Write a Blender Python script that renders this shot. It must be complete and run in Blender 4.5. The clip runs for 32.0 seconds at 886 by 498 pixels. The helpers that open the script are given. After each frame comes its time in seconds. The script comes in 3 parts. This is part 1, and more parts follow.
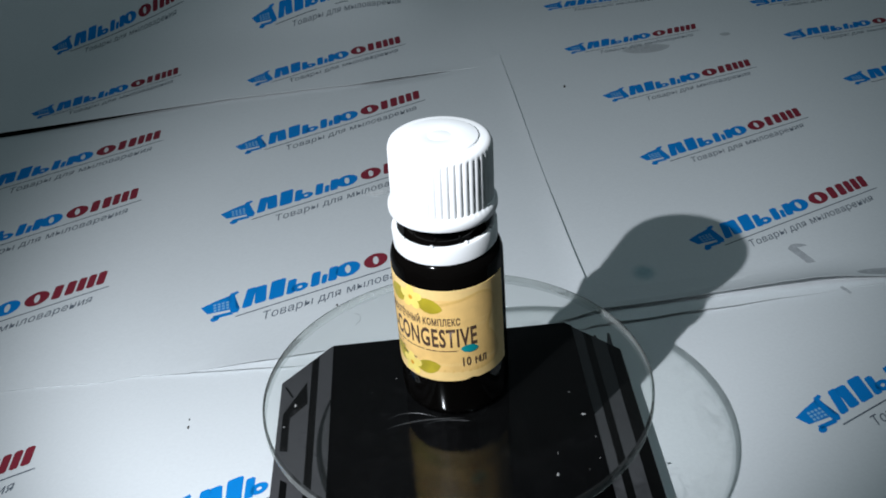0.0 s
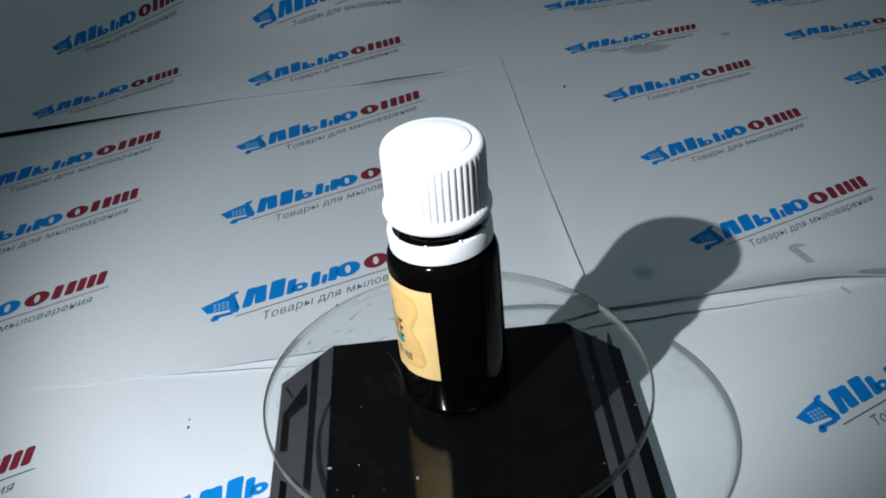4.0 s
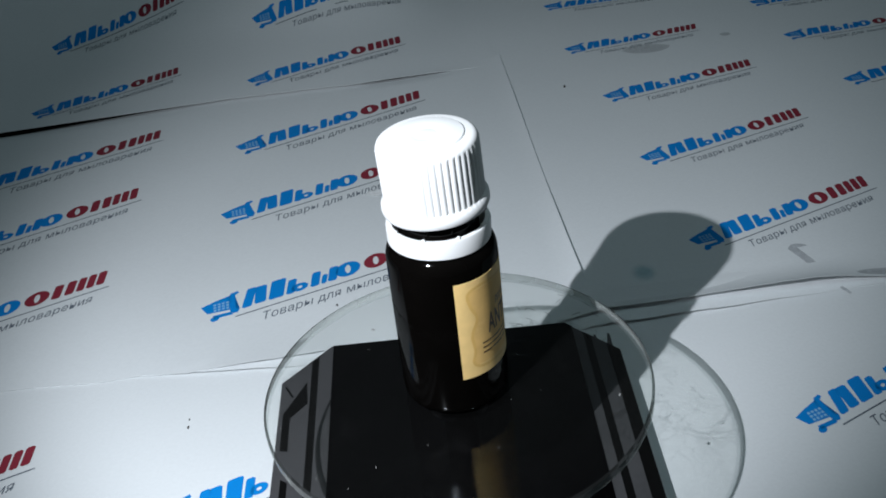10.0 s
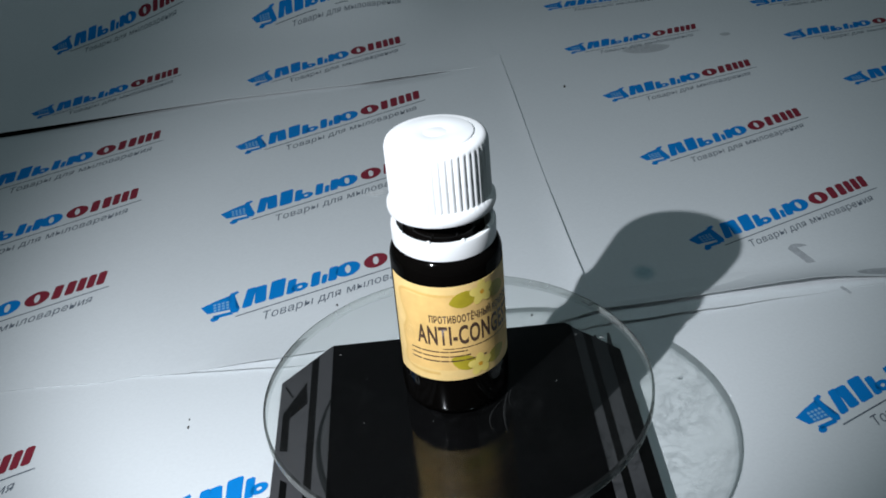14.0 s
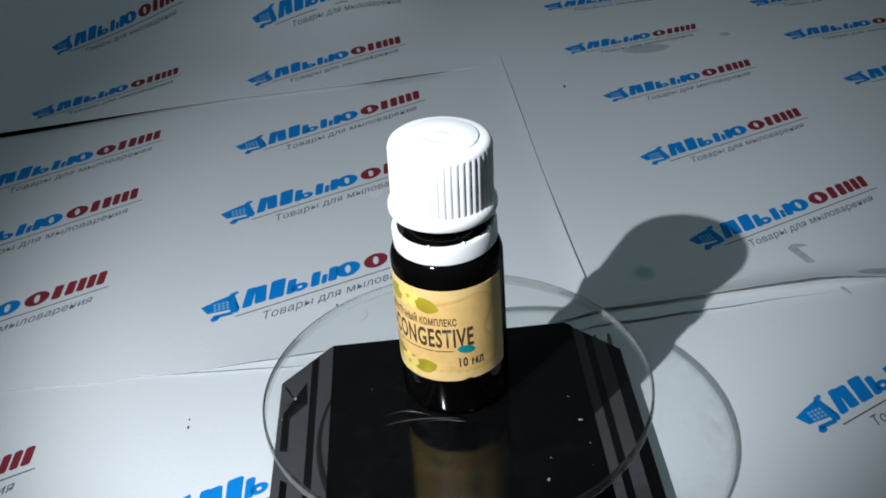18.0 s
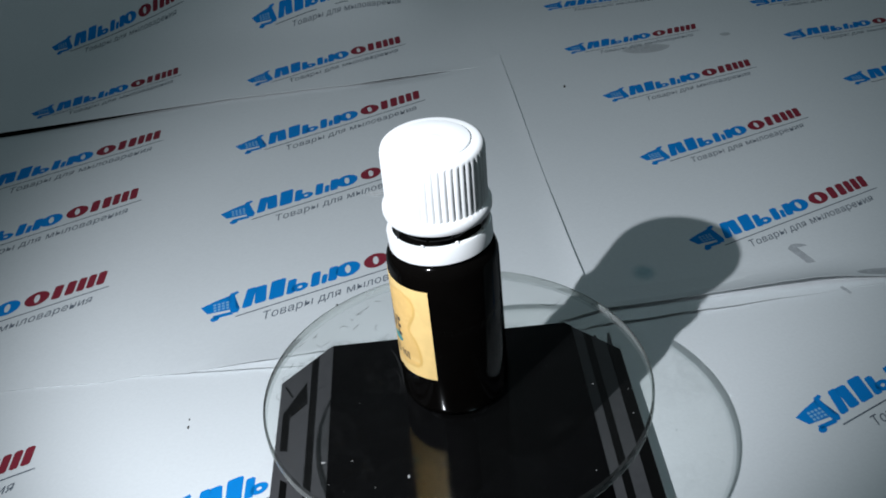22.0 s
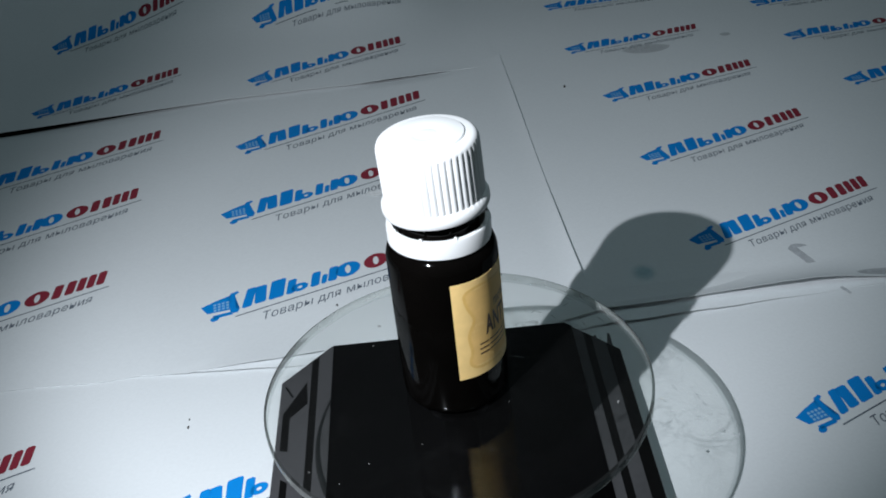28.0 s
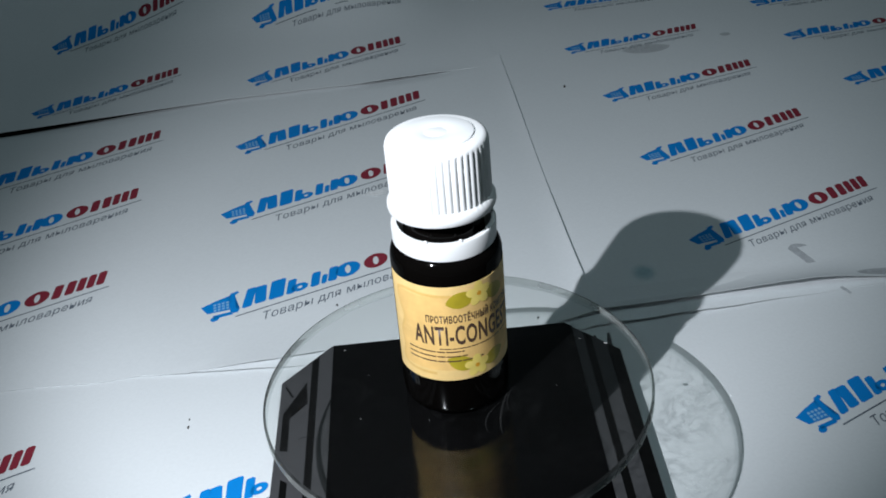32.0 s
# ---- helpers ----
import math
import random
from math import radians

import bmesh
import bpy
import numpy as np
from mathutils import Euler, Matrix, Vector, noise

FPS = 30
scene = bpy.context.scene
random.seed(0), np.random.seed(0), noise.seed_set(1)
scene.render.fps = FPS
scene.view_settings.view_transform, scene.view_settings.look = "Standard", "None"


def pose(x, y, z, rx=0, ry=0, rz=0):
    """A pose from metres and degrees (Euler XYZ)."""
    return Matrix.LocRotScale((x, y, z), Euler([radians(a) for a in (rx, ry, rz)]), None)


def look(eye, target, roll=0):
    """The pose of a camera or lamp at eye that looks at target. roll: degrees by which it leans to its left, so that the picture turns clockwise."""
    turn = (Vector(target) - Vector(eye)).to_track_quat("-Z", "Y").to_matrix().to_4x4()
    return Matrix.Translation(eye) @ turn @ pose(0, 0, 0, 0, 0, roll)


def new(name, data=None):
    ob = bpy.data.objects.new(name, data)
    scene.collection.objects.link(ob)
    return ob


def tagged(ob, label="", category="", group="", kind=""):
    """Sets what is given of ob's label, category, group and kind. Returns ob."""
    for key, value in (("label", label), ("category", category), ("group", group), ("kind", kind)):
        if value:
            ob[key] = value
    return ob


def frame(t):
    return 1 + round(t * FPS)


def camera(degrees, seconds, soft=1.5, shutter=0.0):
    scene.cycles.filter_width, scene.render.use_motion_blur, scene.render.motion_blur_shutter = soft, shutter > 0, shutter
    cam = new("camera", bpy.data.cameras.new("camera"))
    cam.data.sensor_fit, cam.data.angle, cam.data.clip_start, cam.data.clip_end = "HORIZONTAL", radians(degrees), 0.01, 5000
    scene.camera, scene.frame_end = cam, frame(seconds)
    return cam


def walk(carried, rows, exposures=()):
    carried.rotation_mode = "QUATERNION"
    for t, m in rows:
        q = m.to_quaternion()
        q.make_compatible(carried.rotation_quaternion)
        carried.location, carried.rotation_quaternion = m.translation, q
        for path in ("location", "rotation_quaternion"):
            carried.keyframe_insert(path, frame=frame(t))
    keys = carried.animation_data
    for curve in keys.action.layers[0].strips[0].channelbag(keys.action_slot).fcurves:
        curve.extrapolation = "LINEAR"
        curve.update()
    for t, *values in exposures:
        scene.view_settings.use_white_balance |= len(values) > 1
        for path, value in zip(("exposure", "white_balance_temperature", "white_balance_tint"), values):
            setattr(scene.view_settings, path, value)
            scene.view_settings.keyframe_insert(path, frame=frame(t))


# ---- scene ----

MM = 0.001
TABLE = 0.0          # top of the printed paper
DISC = 0.0420        # top of the glass disc
TURN_AT_START, TURN_RATE = -39.0, -20.2   # degrees, degrees a second

# ---------------------------------------------------------------- camera
cam = camera(45.27, 32.0, soft=1.8)
EYE = Vector((-0.0001, -0.19706, 0.20835))
AIM = EYE + Vector((0, math.cos(radians(33.0)), -math.sin(radians(33.0))))
walk(cam, [(0.0, look(EYE, AIM, -5.81)), (32.0, look(EYE, AIM, -5.81))], exposures=[(0.0, 0.0), (32.0, 0.0)])

# ---------------------------------------------------------------- light
world = bpy.data.worlds.new("room_air")
world.use_nodes = True
world.node_tree.nodes["Background"].inputs[0].default_value = (0.55, 0.62, 0.7, 1)
world.node_tree.nodes["Background"].inputs[1].default_value = 0.02
scene.world = world


def lamp(name, kind, m, watts, colour, size):
    data = bpy.data.lights.new(name, kind)
    data.energy, data.color = watts, colour
    if kind == "AREA":
        data.shape, data.size, data.size_y = "RECTANGLE", size[0], size[1]
    elif kind == "POINT":
        data.shadow_soft_size = size
    else:
        data.shadow_soft_size, data.spot_size, data.spot_blend = size
    ob = new(name, data)
    ob.matrix_world = m
    return ob


# small bright torch held in front of the bottle
lamp("torch_light", "SPOT", look((-0.0812, -0.110, 0.2147), (-0.013, 0.093, 0)), 3.08, (0.92, 0.985, 1.07), (0.0010, radians(65.6), 0.72))
# unseen fill lamp without a fixture, added at a guess to lighten the shadows
lamp("fill_light", "POINT", pose(0.32, -0.20, 1.35), 7.2, (0.66, 0.90, 0.98), 0.05)

# ---------------------------------------------------------------- materials


def nodes_of(name):
    m = bpy.data.materials.new(name)
    m.use_nodes = True
    t = m.node_tree
    return m, t.nodes, t.links, t.nodes["Principled BSDF"]


def surface(name, colour, rough=0.5, metal=0.0, vary=0.12, grain=300.0, blotch=20.0, bump=0.1, coat=0.0, rough_vary=0.1, dist=0.0002, spec=0.5):
    """A plain surface with fine grain and broad stains in colour, roughness and relief."""
    m, n, l, b = nodes_of(name)
    tc = n.new("ShaderNodeTexCoord")
    fine, broad = n.new("ShaderNodeTexNoise"), n.new("ShaderNodeTexNoise")
    fine.inputs["Scale"].default_value, fine.inputs["Detail"].default_value = grain, 6
    broad.inputs["Scale"].default_value, broad.inputs["Detail"].default_value = blotch, 4
    both = n.new("ShaderNodeMath")
    both.operation = "ADD"
    for t_ in (fine, broad):
        l.new(tc.outputs["Object"], t_.inputs["Vector"])
    l.new(fine.outputs["Fac"], both.inputs[0])
    l.new(broad.outputs["Fac"], both.inputs[1])
    ramp = n.new("ShaderNodeMapRange")
    ramp.inputs["From Min"].default_value, ramp.inputs["From Max"].default_value = 0.6, 1.4
    l.new(both.outputs[0], ramp.inputs["Value"])
    mix = n.new("ShaderNodeMix")
    mix.data_type = "RGBA"
    mix.inputs[6].default_value = (*[c * (1 - vary) for c in colour], 1)
    mix.inputs[7].default_value = (*[min(1, c * (1 + vary)) for c in colour], 1)
    l.new(ramp.outputs[0], mix.inputs[0])
    l.new(mix.outputs[2], b.inputs["Base Color"])
    rr = n.new("ShaderNodeMapRange")
    rr.inputs["To Min"].default_value, rr.inputs["To Max"].default_value = max(0.02, rough - rough_vary), min(1, rough + rough_vary)
    l.new(broad.outputs["Fac"], rr.inputs["Value"])
    l.new(rr.outputs[0], b.inputs["Roughness"])
    b.inputs["Metallic"].default_value = metal
    b.inputs["Coat Weight"].default_value = coat
    b.inputs["Specular IOR Level"].default_value = spec
    bp = n.new("ShaderNodeBump")
    bp.inputs["Strength"].default_value, bp.inputs["Distance"].default_value = bump, dist
    l.new(both.outputs[0], bp.inputs["Height"])
    l.new(bp.outputs[0], b.inputs["Normal"])
    return m


def clear_glass(name, tint, dirt=0.0, ior=1.5, frost=0.0, dust=0.0):
    """Clear sheet glass: lets light straight through, mirrors by Fresnel, with faint smears."""
    m, n, l, b = nodes_of(name)
    n.remove(b)
    out = n["Material Output"]
    tr, gl, fr, mix = n.new("ShaderNodeBsdfTransparent"), n.new("ShaderNodeBsdfGlossy"), n.new("ShaderNodeMath"), n.new("ShaderNodeMixShader")
    gl.inputs["Roughness"].default_value = 0.09
    lw, p5 = n.new("ShaderNodeLayerWeight"), n.new("ShaderNodeMath")
    lw.inputs["Blend"].default_value = 0.5
    p5.operation, p5.inputs[1].default_value = "POWER", 5.0
    l.new(lw.outputs["Facing"], p5.inputs[0])
    f0 = ((ior - 1) / (ior + 1)) ** 2
    fr.operation, fr.inputs[1].default_value, fr.inputs[2].default_value = "MULTIPLY_ADD", 1 - f0, f0
    l.new(p5.outputs[0], fr.inputs[0])
    tc, no, no2 = n.new("ShaderNodeTexCoord"), n.new("ShaderNodeTexNoise"), n.new("ShaderNodeTexNoise")
    no.inputs["Scale"].default_value, no.inputs["Detail"].default_value, no.inputs["Distortion"].default_value = 70, 8, 2.5
    no2.inputs["Scale"].default_value, no2.inputs["Detail"].default_value = 25, 3
    l.new(tc.outputs["Object"], no.inputs["Vector"])
    l.new(tc.outputs["Object"], no2.inputs["Vector"])
    mul = n.new("ShaderNodeMath")
    mul.operation = "MULTIPLY"
    rg = n.new("ShaderNodeMapRange")
    rg.inputs["From Min"].default_value, rg.inputs["From Max"].default_value = 0.52, 0.72
    l.new(no.outputs["Fac"], rg.inputs["Value"])
    rg2 = n.new("ShaderNodeMapRange")
    rg2.inputs["From Min"].default_value, rg2.inputs["From Max"].default_value = 0.42, 0.62
    l.new(no2.outputs["Fac"], rg2.inputs["Value"])
    ridge, wave, near, lines, both = n.new("ShaderNodeTexNoise"), n.new("ShaderNodeMath"), n.new("ShaderNodeMath"), n.new("ShaderNodeMapRange"), n.new("ShaderNodeMath")
    ridge.inputs["Scale"].default_value, ridge.inputs["Detail"].default_value, ridge.inputs["Distortion"].default_value = 95, 3, 1.6
    l.new(tc.outputs["Object"], ridge.inputs["Vector"])
    wave.operation, wave.inputs[1].default_value = "SUBTRACT", 0.5
    near.operation = "ABSOLUTE"
    l.new(ridge.outputs["Fac"], wave.inputs[0])
    l.new(wave.outputs[0], near.inputs[0])
    lines.inputs["From Min"].default_value, lines.inputs["From Max"].default_value = 0.045, 0.008
    l.new(near.outputs[0], lines.inputs["Value"])
    both.operation = "MAXIMUM"
    l.new(lines.outputs[0], both.inputs[0])
    l.new(rg.outputs[0], both.inputs[1])
    smear = n.new("ShaderNodeMath")
    smear.operation = "MULTIPLY"
    l.new(rg.outputs[0], smear.inputs[0])
    l.new(rg2.outputs[0], smear.inputs[1])
    side, far, most = n.new("ShaderNodeVectorMath"), n.new("ShaderNodeMapRange"), n.new("ShaderNodeMath")
    side.operation, side.inputs[1].default_value = "DOT_PRODUCT", (0.72, -0.69, 0)
    far.inputs["From Min"].default_value, far.inputs["From Max"].default_value, far.inputs["To Min"].default_value = -0.025, 0.015, 0.35
    l.new(tc.outputs["Object"], side.inputs[0])
    l.new(side.outputs["Value"], far.inputs["Value"])
    most.operation = "MULTIPLY"
    l.new(rg2.outputs[0], most.inputs[0])
    l.new(far.outputs[0], most.inputs[1])
    l.new(both.outputs[0], mul.inputs[0])
    l.new(most.outputs[0], mul.inputs[1])
    grease, thick, film = n.new("ShaderNodeBsdfRefraction"), n.new("ShaderNodeMath"), n.new("ShaderNodeMixShader")
    grease.inputs["IOR"].default_value, grease.inputs["Roughness"].default_value = 1.02, 0.05
    tr.inputs["Color"].default_value, grease.inputs["Color"].default_value = (*tint, 1), (*tint, 1)
    thick.operation, thick.inputs[1].default_value = "MULTIPLY", dirt
    l.new(mul.outputs[0], thick.inputs[0])
    l.new(thick.outputs[0], film.inputs[0])
    l.new(tr.outputs[0], film.inputs[1])
    l.new(grease.outputs[0], film.inputs[2])
    l.new(fr.outputs[0], mix.inputs[0])
    l.new(film.outputs[0], mix.inputs[1])
    l.new(gl.outputs[0], mix.inputs[2])
    haze, dif, dm = n.new("ShaderNodeMixShader"), n.new("ShaderNodeBsdfDiffuse"), n.new("ShaderNodeMath")
    dif.inputs["Color"].default_value = (0.7, 0.7, 0.7, 1)
    dm.operation, dm.inputs[1].default_value, dm.inputs[2].default_value = "MULTIPLY_ADD", dirt * 0.008, dust
    l.new(smear.outputs[0], dm.inputs[0])
    l.new(dm.outputs[0], haze.inputs[0])
    l.new(mix.outputs[0], haze.inputs[1])
    l.new(dif.outputs[0], haze.inputs[2])
    ground, matt = n.new("ShaderNodeMixShader"), n.new("ShaderNodeBsdfDiffuse")
    matt.inputs["Color"].default_value = (0.50, 0.52, 0.515, 1)
    ground.inputs[0].default_value = frost
    l.new(haze.outputs[0], ground.inputs[1])
    l.new(matt.outputs[0], ground.inputs[2])
    l.new(ground.outputs[0], out.inputs["Surface"])
    return m


PAPER = surface("coated_white_paper", (0.74, 0.76, 0.77), 0.55, vary=0.04, grain=900, blotch=9, bump=0.10, dist=0.0005, spec=0.3)
BLUE = surface("blue_print", (0.002, 0.225, 0.64), 0.55, vary=0.14, grain=500, blotch=60, bump=0.02, spec=0.2)
PALE_BLUE = surface("pale_blue_print", (0.25, 0.5, 0.75), 0.5, vary=0.1, grain=500, blotch=60, bump=0.02)
RED = surface("dull_red_print", (0.25, 0.027, 0.045), 0.55, vary=0.15, grain=500, blotch=60, bump=0.02, spec=0.25)
INK = surface("grey_ink", (0.13, 0.155, 0.19), 0.6, vary=0.15, grain=800, blotch=80, bump=0.02)


def soft_mark(name, colour, strength, edge):
    """A thin mark, smudge and painted light alike, that thins out towards its edge, broken up by noise."""
    m, n, l, b = nodes_of(name)
    tc, gr, mp, no = n.new("ShaderNodeTexCoord"), n.new("ShaderNodeTexGradient"), n.new("ShaderNodeMapping"), n.new("ShaderNodeTexNoise")
    gr.gradient_type = "SPHERICAL"
    mp.inputs["Location"].default_value, mp.inputs["Scale"].default_value = (-1, -1, 0), (2, 2, 0)
    no.inputs["Scale"].default_value = 700
    l.new(tc.outputs["Generated"], mp.inputs["Vector"])
    l.new(mp.outputs[0], gr.inputs["Vector"])
    l.new(tc.outputs["Object"], no.inputs["Vector"])
    ease = n.new("ShaderNodeMapRange")
    ease.interpolation_type = "SMOOTHSTEP"
    ease.inputs["From Max"].default_value, ease.inputs["To Max"].default_value = edge, strength
    l.new(gr.outputs["Fac"], ease.inputs["Value"])
    mul = n.new("ShaderNodeMath")
    mul.operation = "MULTIPLY"
    vary = n.new("ShaderNodeMapRange")
    vary.inputs["To Min"].default_value, vary.inputs["To Max"].default_value = 0.4, 1.5
    l.new(no.outputs["Fac"], vary.inputs["Value"])
    l.new(ease.outputs[0], mul.inputs[0])
    l.new(vary.outputs[0], mul.inputs[1])
    l.new(mul.outputs[0], b.inputs["Alpha"])
    b.inputs["Base Color"].default_value = (*colour, 1)
    b.inputs["Roughness"].default_value = 0.7
    return m


SMUDGE_SHADE = soft_mark("grey_smudge_and_shade", (0.34, 0.35, 0.37), 0.30, 0.3)
STREAK = soft_mark("grey_streak", (0.30, 0.31, 0.34), 0.36, 0.02)
GLEAM = soft_mark("painted_gleam", (0.95, 0.95, 0.95), 0.75, 0.5)
TEAL_SPOT = soft_mark("teal_spot", (0.05, 0.45, 0.55), 0.34, 0.8)
DIRT = surface("dark_crumb", (0.08, 0.08, 0.075), 0.8, vary=0.2, grain=900, blotch=200)


def dark_glass(name, colour, low, edge):
    """Nearly black bottle glass with a clear polish."""
    m, n, l, b = nodes_of(name)
    n.remove(b)
    dif, gl, mix, lw, p5, fac = (n.new(k) for k in ("ShaderNodeBsdfDiffuse", "ShaderNodeBsdfGlossy", "ShaderNodeMixShader", "ShaderNodeLayerWeight", "ShaderNodeMath", "ShaderNodeMath"))
    tc, no, mp, mc = n.new("ShaderNodeTexCoord"), n.new("ShaderNodeTexNoise"), n.new("ShaderNodeMapRange"), n.new("ShaderNodeMix")
    no.inputs["Scale"].default_value, no.inputs["Detail"].default_value = 140, 5
    l.new(tc.outputs["Object"], no.inputs["Vector"])
    mp.inputs["To Min"].default_value, mp.inputs["To Max"].default_value = 0.03, 0.09
    l.new(no.outputs["Fac"], mp.inputs["Value"])
    l.new(mp.outputs[0], gl.inputs["Roughness"])
    mc.data_type = "RGBA"
    mc.inputs[6].default_value, mc.inputs[7].default_value = (*[c * 0.6 for c in colour], 1), (*[c * 1.4 for c in colour], 1)
    l.new(no.outputs["Fac"], mc.inputs[0])
    l.new(mc.outputs[2], dif.inputs["Color"])
    lw.inputs["Blend"].default_value = 0.5
    p5.operation, p5.inputs[1].default_value = "POWER", 5.0
    l.new(lw.outputs["Facing"], p5.inputs[0])
    fac.operation, fac.inputs[1].default_value, fac.inputs[2].default_value = "MULTIPLY_ADD", edge, low
    l.new(p5.outputs[0], fac.inputs[0])
    l.new(fac.outputs[0], mix.inputs[0])
    l.new(dif.outputs[0], mix.inputs[1])
    l.new(gl.outputs[0], mix.inputs[2])
    l.new(mix.outputs[0], n["Material Output"].inputs["Surface"])
    return m


AMBER = dark_glass("dark_amber_glass", (0.0020, 0.0017, 0.0015), 0.022, 0.18)
WHITE = surface("white_plastic", (0.76, 0.76, 0.755), 0.38, vary=0.02, grain=600, blotch=60, bump=0.04)
LABEL = surface("cream_label_paper", (0.82, 0.568, 0.232), 0.55, vary=0.09, grain=420, blotch=55, bump=0.06, spec=0.15)
LABEL_FIELD = surface("tan_field_print", (0.78, 0.50, 0.18), 0.55, vary=0.12, grain=380, blotch=90, spec=0.15)
LABEL_LINE = surface("tan_print", (0.715, 0.45, 0.135), 0.5, vary=0.1, grain=400, blotch=60)
LABEL_TEXT = surface("dark_brown_print", (0.075, 0.042, 0.026), 0.5, vary=0.2, grain=600, blotch=90)
LEAF = surface("olive_yellow_print", (0.41, 0.32, 0.02), 0.5, vary=0.3, grain=250, blotch=160)
PETAL = surface("pale_yellow_print", (0.85, 0.66, 0.16), 0.5, vary=0.12, grain=300, blotch=160)
HEART = surface("orange_print", (0.70, 0.33, 0.02), 0.5, vary=0.15, grain=300, blotch=160)
TEAL = surface("teal_print", (0.0, 0.26, 0.28), 0.45, vary=0.15, grain=300, blotch=120)
GLOSS_BLACK = surface("glossy_black_plastic", (0.0011, 0.0010, 0.0012), 0.16, vary=0.35, grain=700, blotch=45, bump=0.06, spec=0.15)
DARK_GREY = surface("satin_dark_grey_plastic", (0.055, 0.054, 0.057), 0.45, vary=0.15, grain=600, blotch=40, bump=0.08)
MATT_BLACK = surface("matt_black_plastic", (0.0025, 0.0025, 0.0025), 0.6, vary=0.3, grain=700, blotch=60, bump=0.05, spec=0.12)
GLASS = clear_glass("clear_glass", (0.97, 0.98, 0.972), 0.38, 1.55, dust=0.0022)
GLASS_BACK = clear_glass("clear_glass_underside", (0.97, 0.98, 0.972), 0.26, 1.35, dust=0.0009)


def edge_glass(name, tint, bend, frost):
    """The thick edge of the disc: part of the light is bent aside, part goes through, part scatters on the ground surface."""
    m, n, l, b = nodes_of(name)
    n.remove(b)
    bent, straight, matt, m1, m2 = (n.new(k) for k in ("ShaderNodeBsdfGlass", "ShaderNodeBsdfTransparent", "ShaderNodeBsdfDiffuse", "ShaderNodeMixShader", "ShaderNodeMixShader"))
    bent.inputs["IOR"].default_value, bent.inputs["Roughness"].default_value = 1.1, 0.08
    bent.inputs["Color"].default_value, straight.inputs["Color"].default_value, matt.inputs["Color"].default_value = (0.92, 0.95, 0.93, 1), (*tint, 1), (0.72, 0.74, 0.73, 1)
    tc, no, mp = n.new("ShaderNodeTexCoord"), n.new("ShaderNodeTexNoise"), n.new("ShaderNodeMapRange")
    no.inputs["Scale"].default_value, no.inputs["Detail"].default_value = 160, 4
    mp.inputs["To Min"].default_value, mp.inputs["To Max"].default_value = frost * 0.6, frost * 1.4
    l.new(tc.outputs["Object"], no.inputs["Vector"])
    l.new(no.outputs["Fac"], mp.inputs["Value"])
    m1.inputs[0].default_value = bend
    for a, b2 in ((straight.outputs[0], m1.inputs[1]), (bent.outputs[0], m1.inputs[2]), (mp.outputs[0], m2.inputs[0]), (m1.outputs[0], m2.inputs[1]), (matt.outputs[0], m2.inputs[2]), (m2.outputs[0], n["Material Output"].inputs["Surface"])):
        l.new(a, b2)
    return m


RIM = edge_glass("ground_glass_edge", (0.90, 0.93, 0.91), 0.55, 0.28)
# dark tint painted in for the black that a clear bevel would mirror
BEVEL = edge_glass("shade_tinted_bevel", (0.20, 0.22, 0.21), 0.35, 0.02)
LOW_BEVEL = clear_glass("clear_glass_bevel", (0.85, 0.88, 0.87), 0.1, frost=0.1)
LINT = surface("grey_lint", (0.006, 0.006, 0.0055), 0.9, vary=0.1, spec=0.1)
LINT.node_tree.nodes["Principled BSDF"].inputs["Alpha"].default_value = 0.42
SCRATCH = surface("glossy_scratch", (0.05, 0.05, 0.05), 0.28, vary=0.2, grain=900, blotch=200, spec=0.9)
SCRATCH.node_tree.nodes["Principled BSDF"].inputs["Alpha"].default_value = 0.3
DUST = surface("pale_dust", (0.22, 0.22, 0.215), 0.9, vary=0.1)
WOOD = surface("dark_stained_wood", (0.016, 0.013, 0.011), 0.5, vary=0.25, grain=90, blotch=6, bump=0.1)
PLASTER = surface("grey_plaster", (0.40, 0.39, 0.40), 0.9, vary=0.06, grain=80, blotch=2, bump=0.1)

# ---------------------------------------------------------------- mesh helpers


def mesh_of(name, bm, material, smooth=None):
    me = bpy.data.meshes.new(name)
    bmesh.ops.recalc_face_normals(bm, faces=bm.faces)
    bm.to_mesh(me)
    bm.free()
    me.materials.append(material)
    if smooth is not None:
        me.shade_smooth()
        if smooth < 180:
            me.set_sharp_from_angle(angle=radians(smooth))
    return me


def part(name, bm, material, parent, label="", smooth=None, kind=""):
    me = bm if isinstance(bm, bpy.types.Mesh) else mesh_of(name, bm, material, smooth)
    ob = new(name, me)
    ob.parent = parent
    return tagged(ob, label, kind=kind)


def empty(name, label, category, kind="", group="", at=(0, 0, 0)):
    ob = new(name)
    ob.empty_display_size = 0.02
    ob.location = at
    return tagged(ob, label, category, group, kind)


def slab(bm, pts, z0, z1, bevel=0.0):
    """An upright prism over the outline pts, with rounded top edges."""
    low = [bm.verts.new((x, y, z0)) for x, y in pts]
    high = [bm.verts.new((x, y, z1)) for x, y in pts]
    n = len(pts)
    bm.faces.new(low[::-1])
    top = bm.faces.new(high)
    for i in range(n):
        bm.faces.new((low[i], low[(i + 1) % n], high[(i + 1) % n], high[i]))
    if bevel:
        bmesh.ops.bevel(bm, geom=list(top.edges), offset=bevel, segments=3, affect="EDGES", profile=0.5)
    return bm


def box(x0, x1, y0, y1, z0, z1, bevel=0.0):
    return slab(bmesh.new(), [(x0, y0), (x1, y0), (x1, y1), (x0, y1)], z0, z1, bevel)


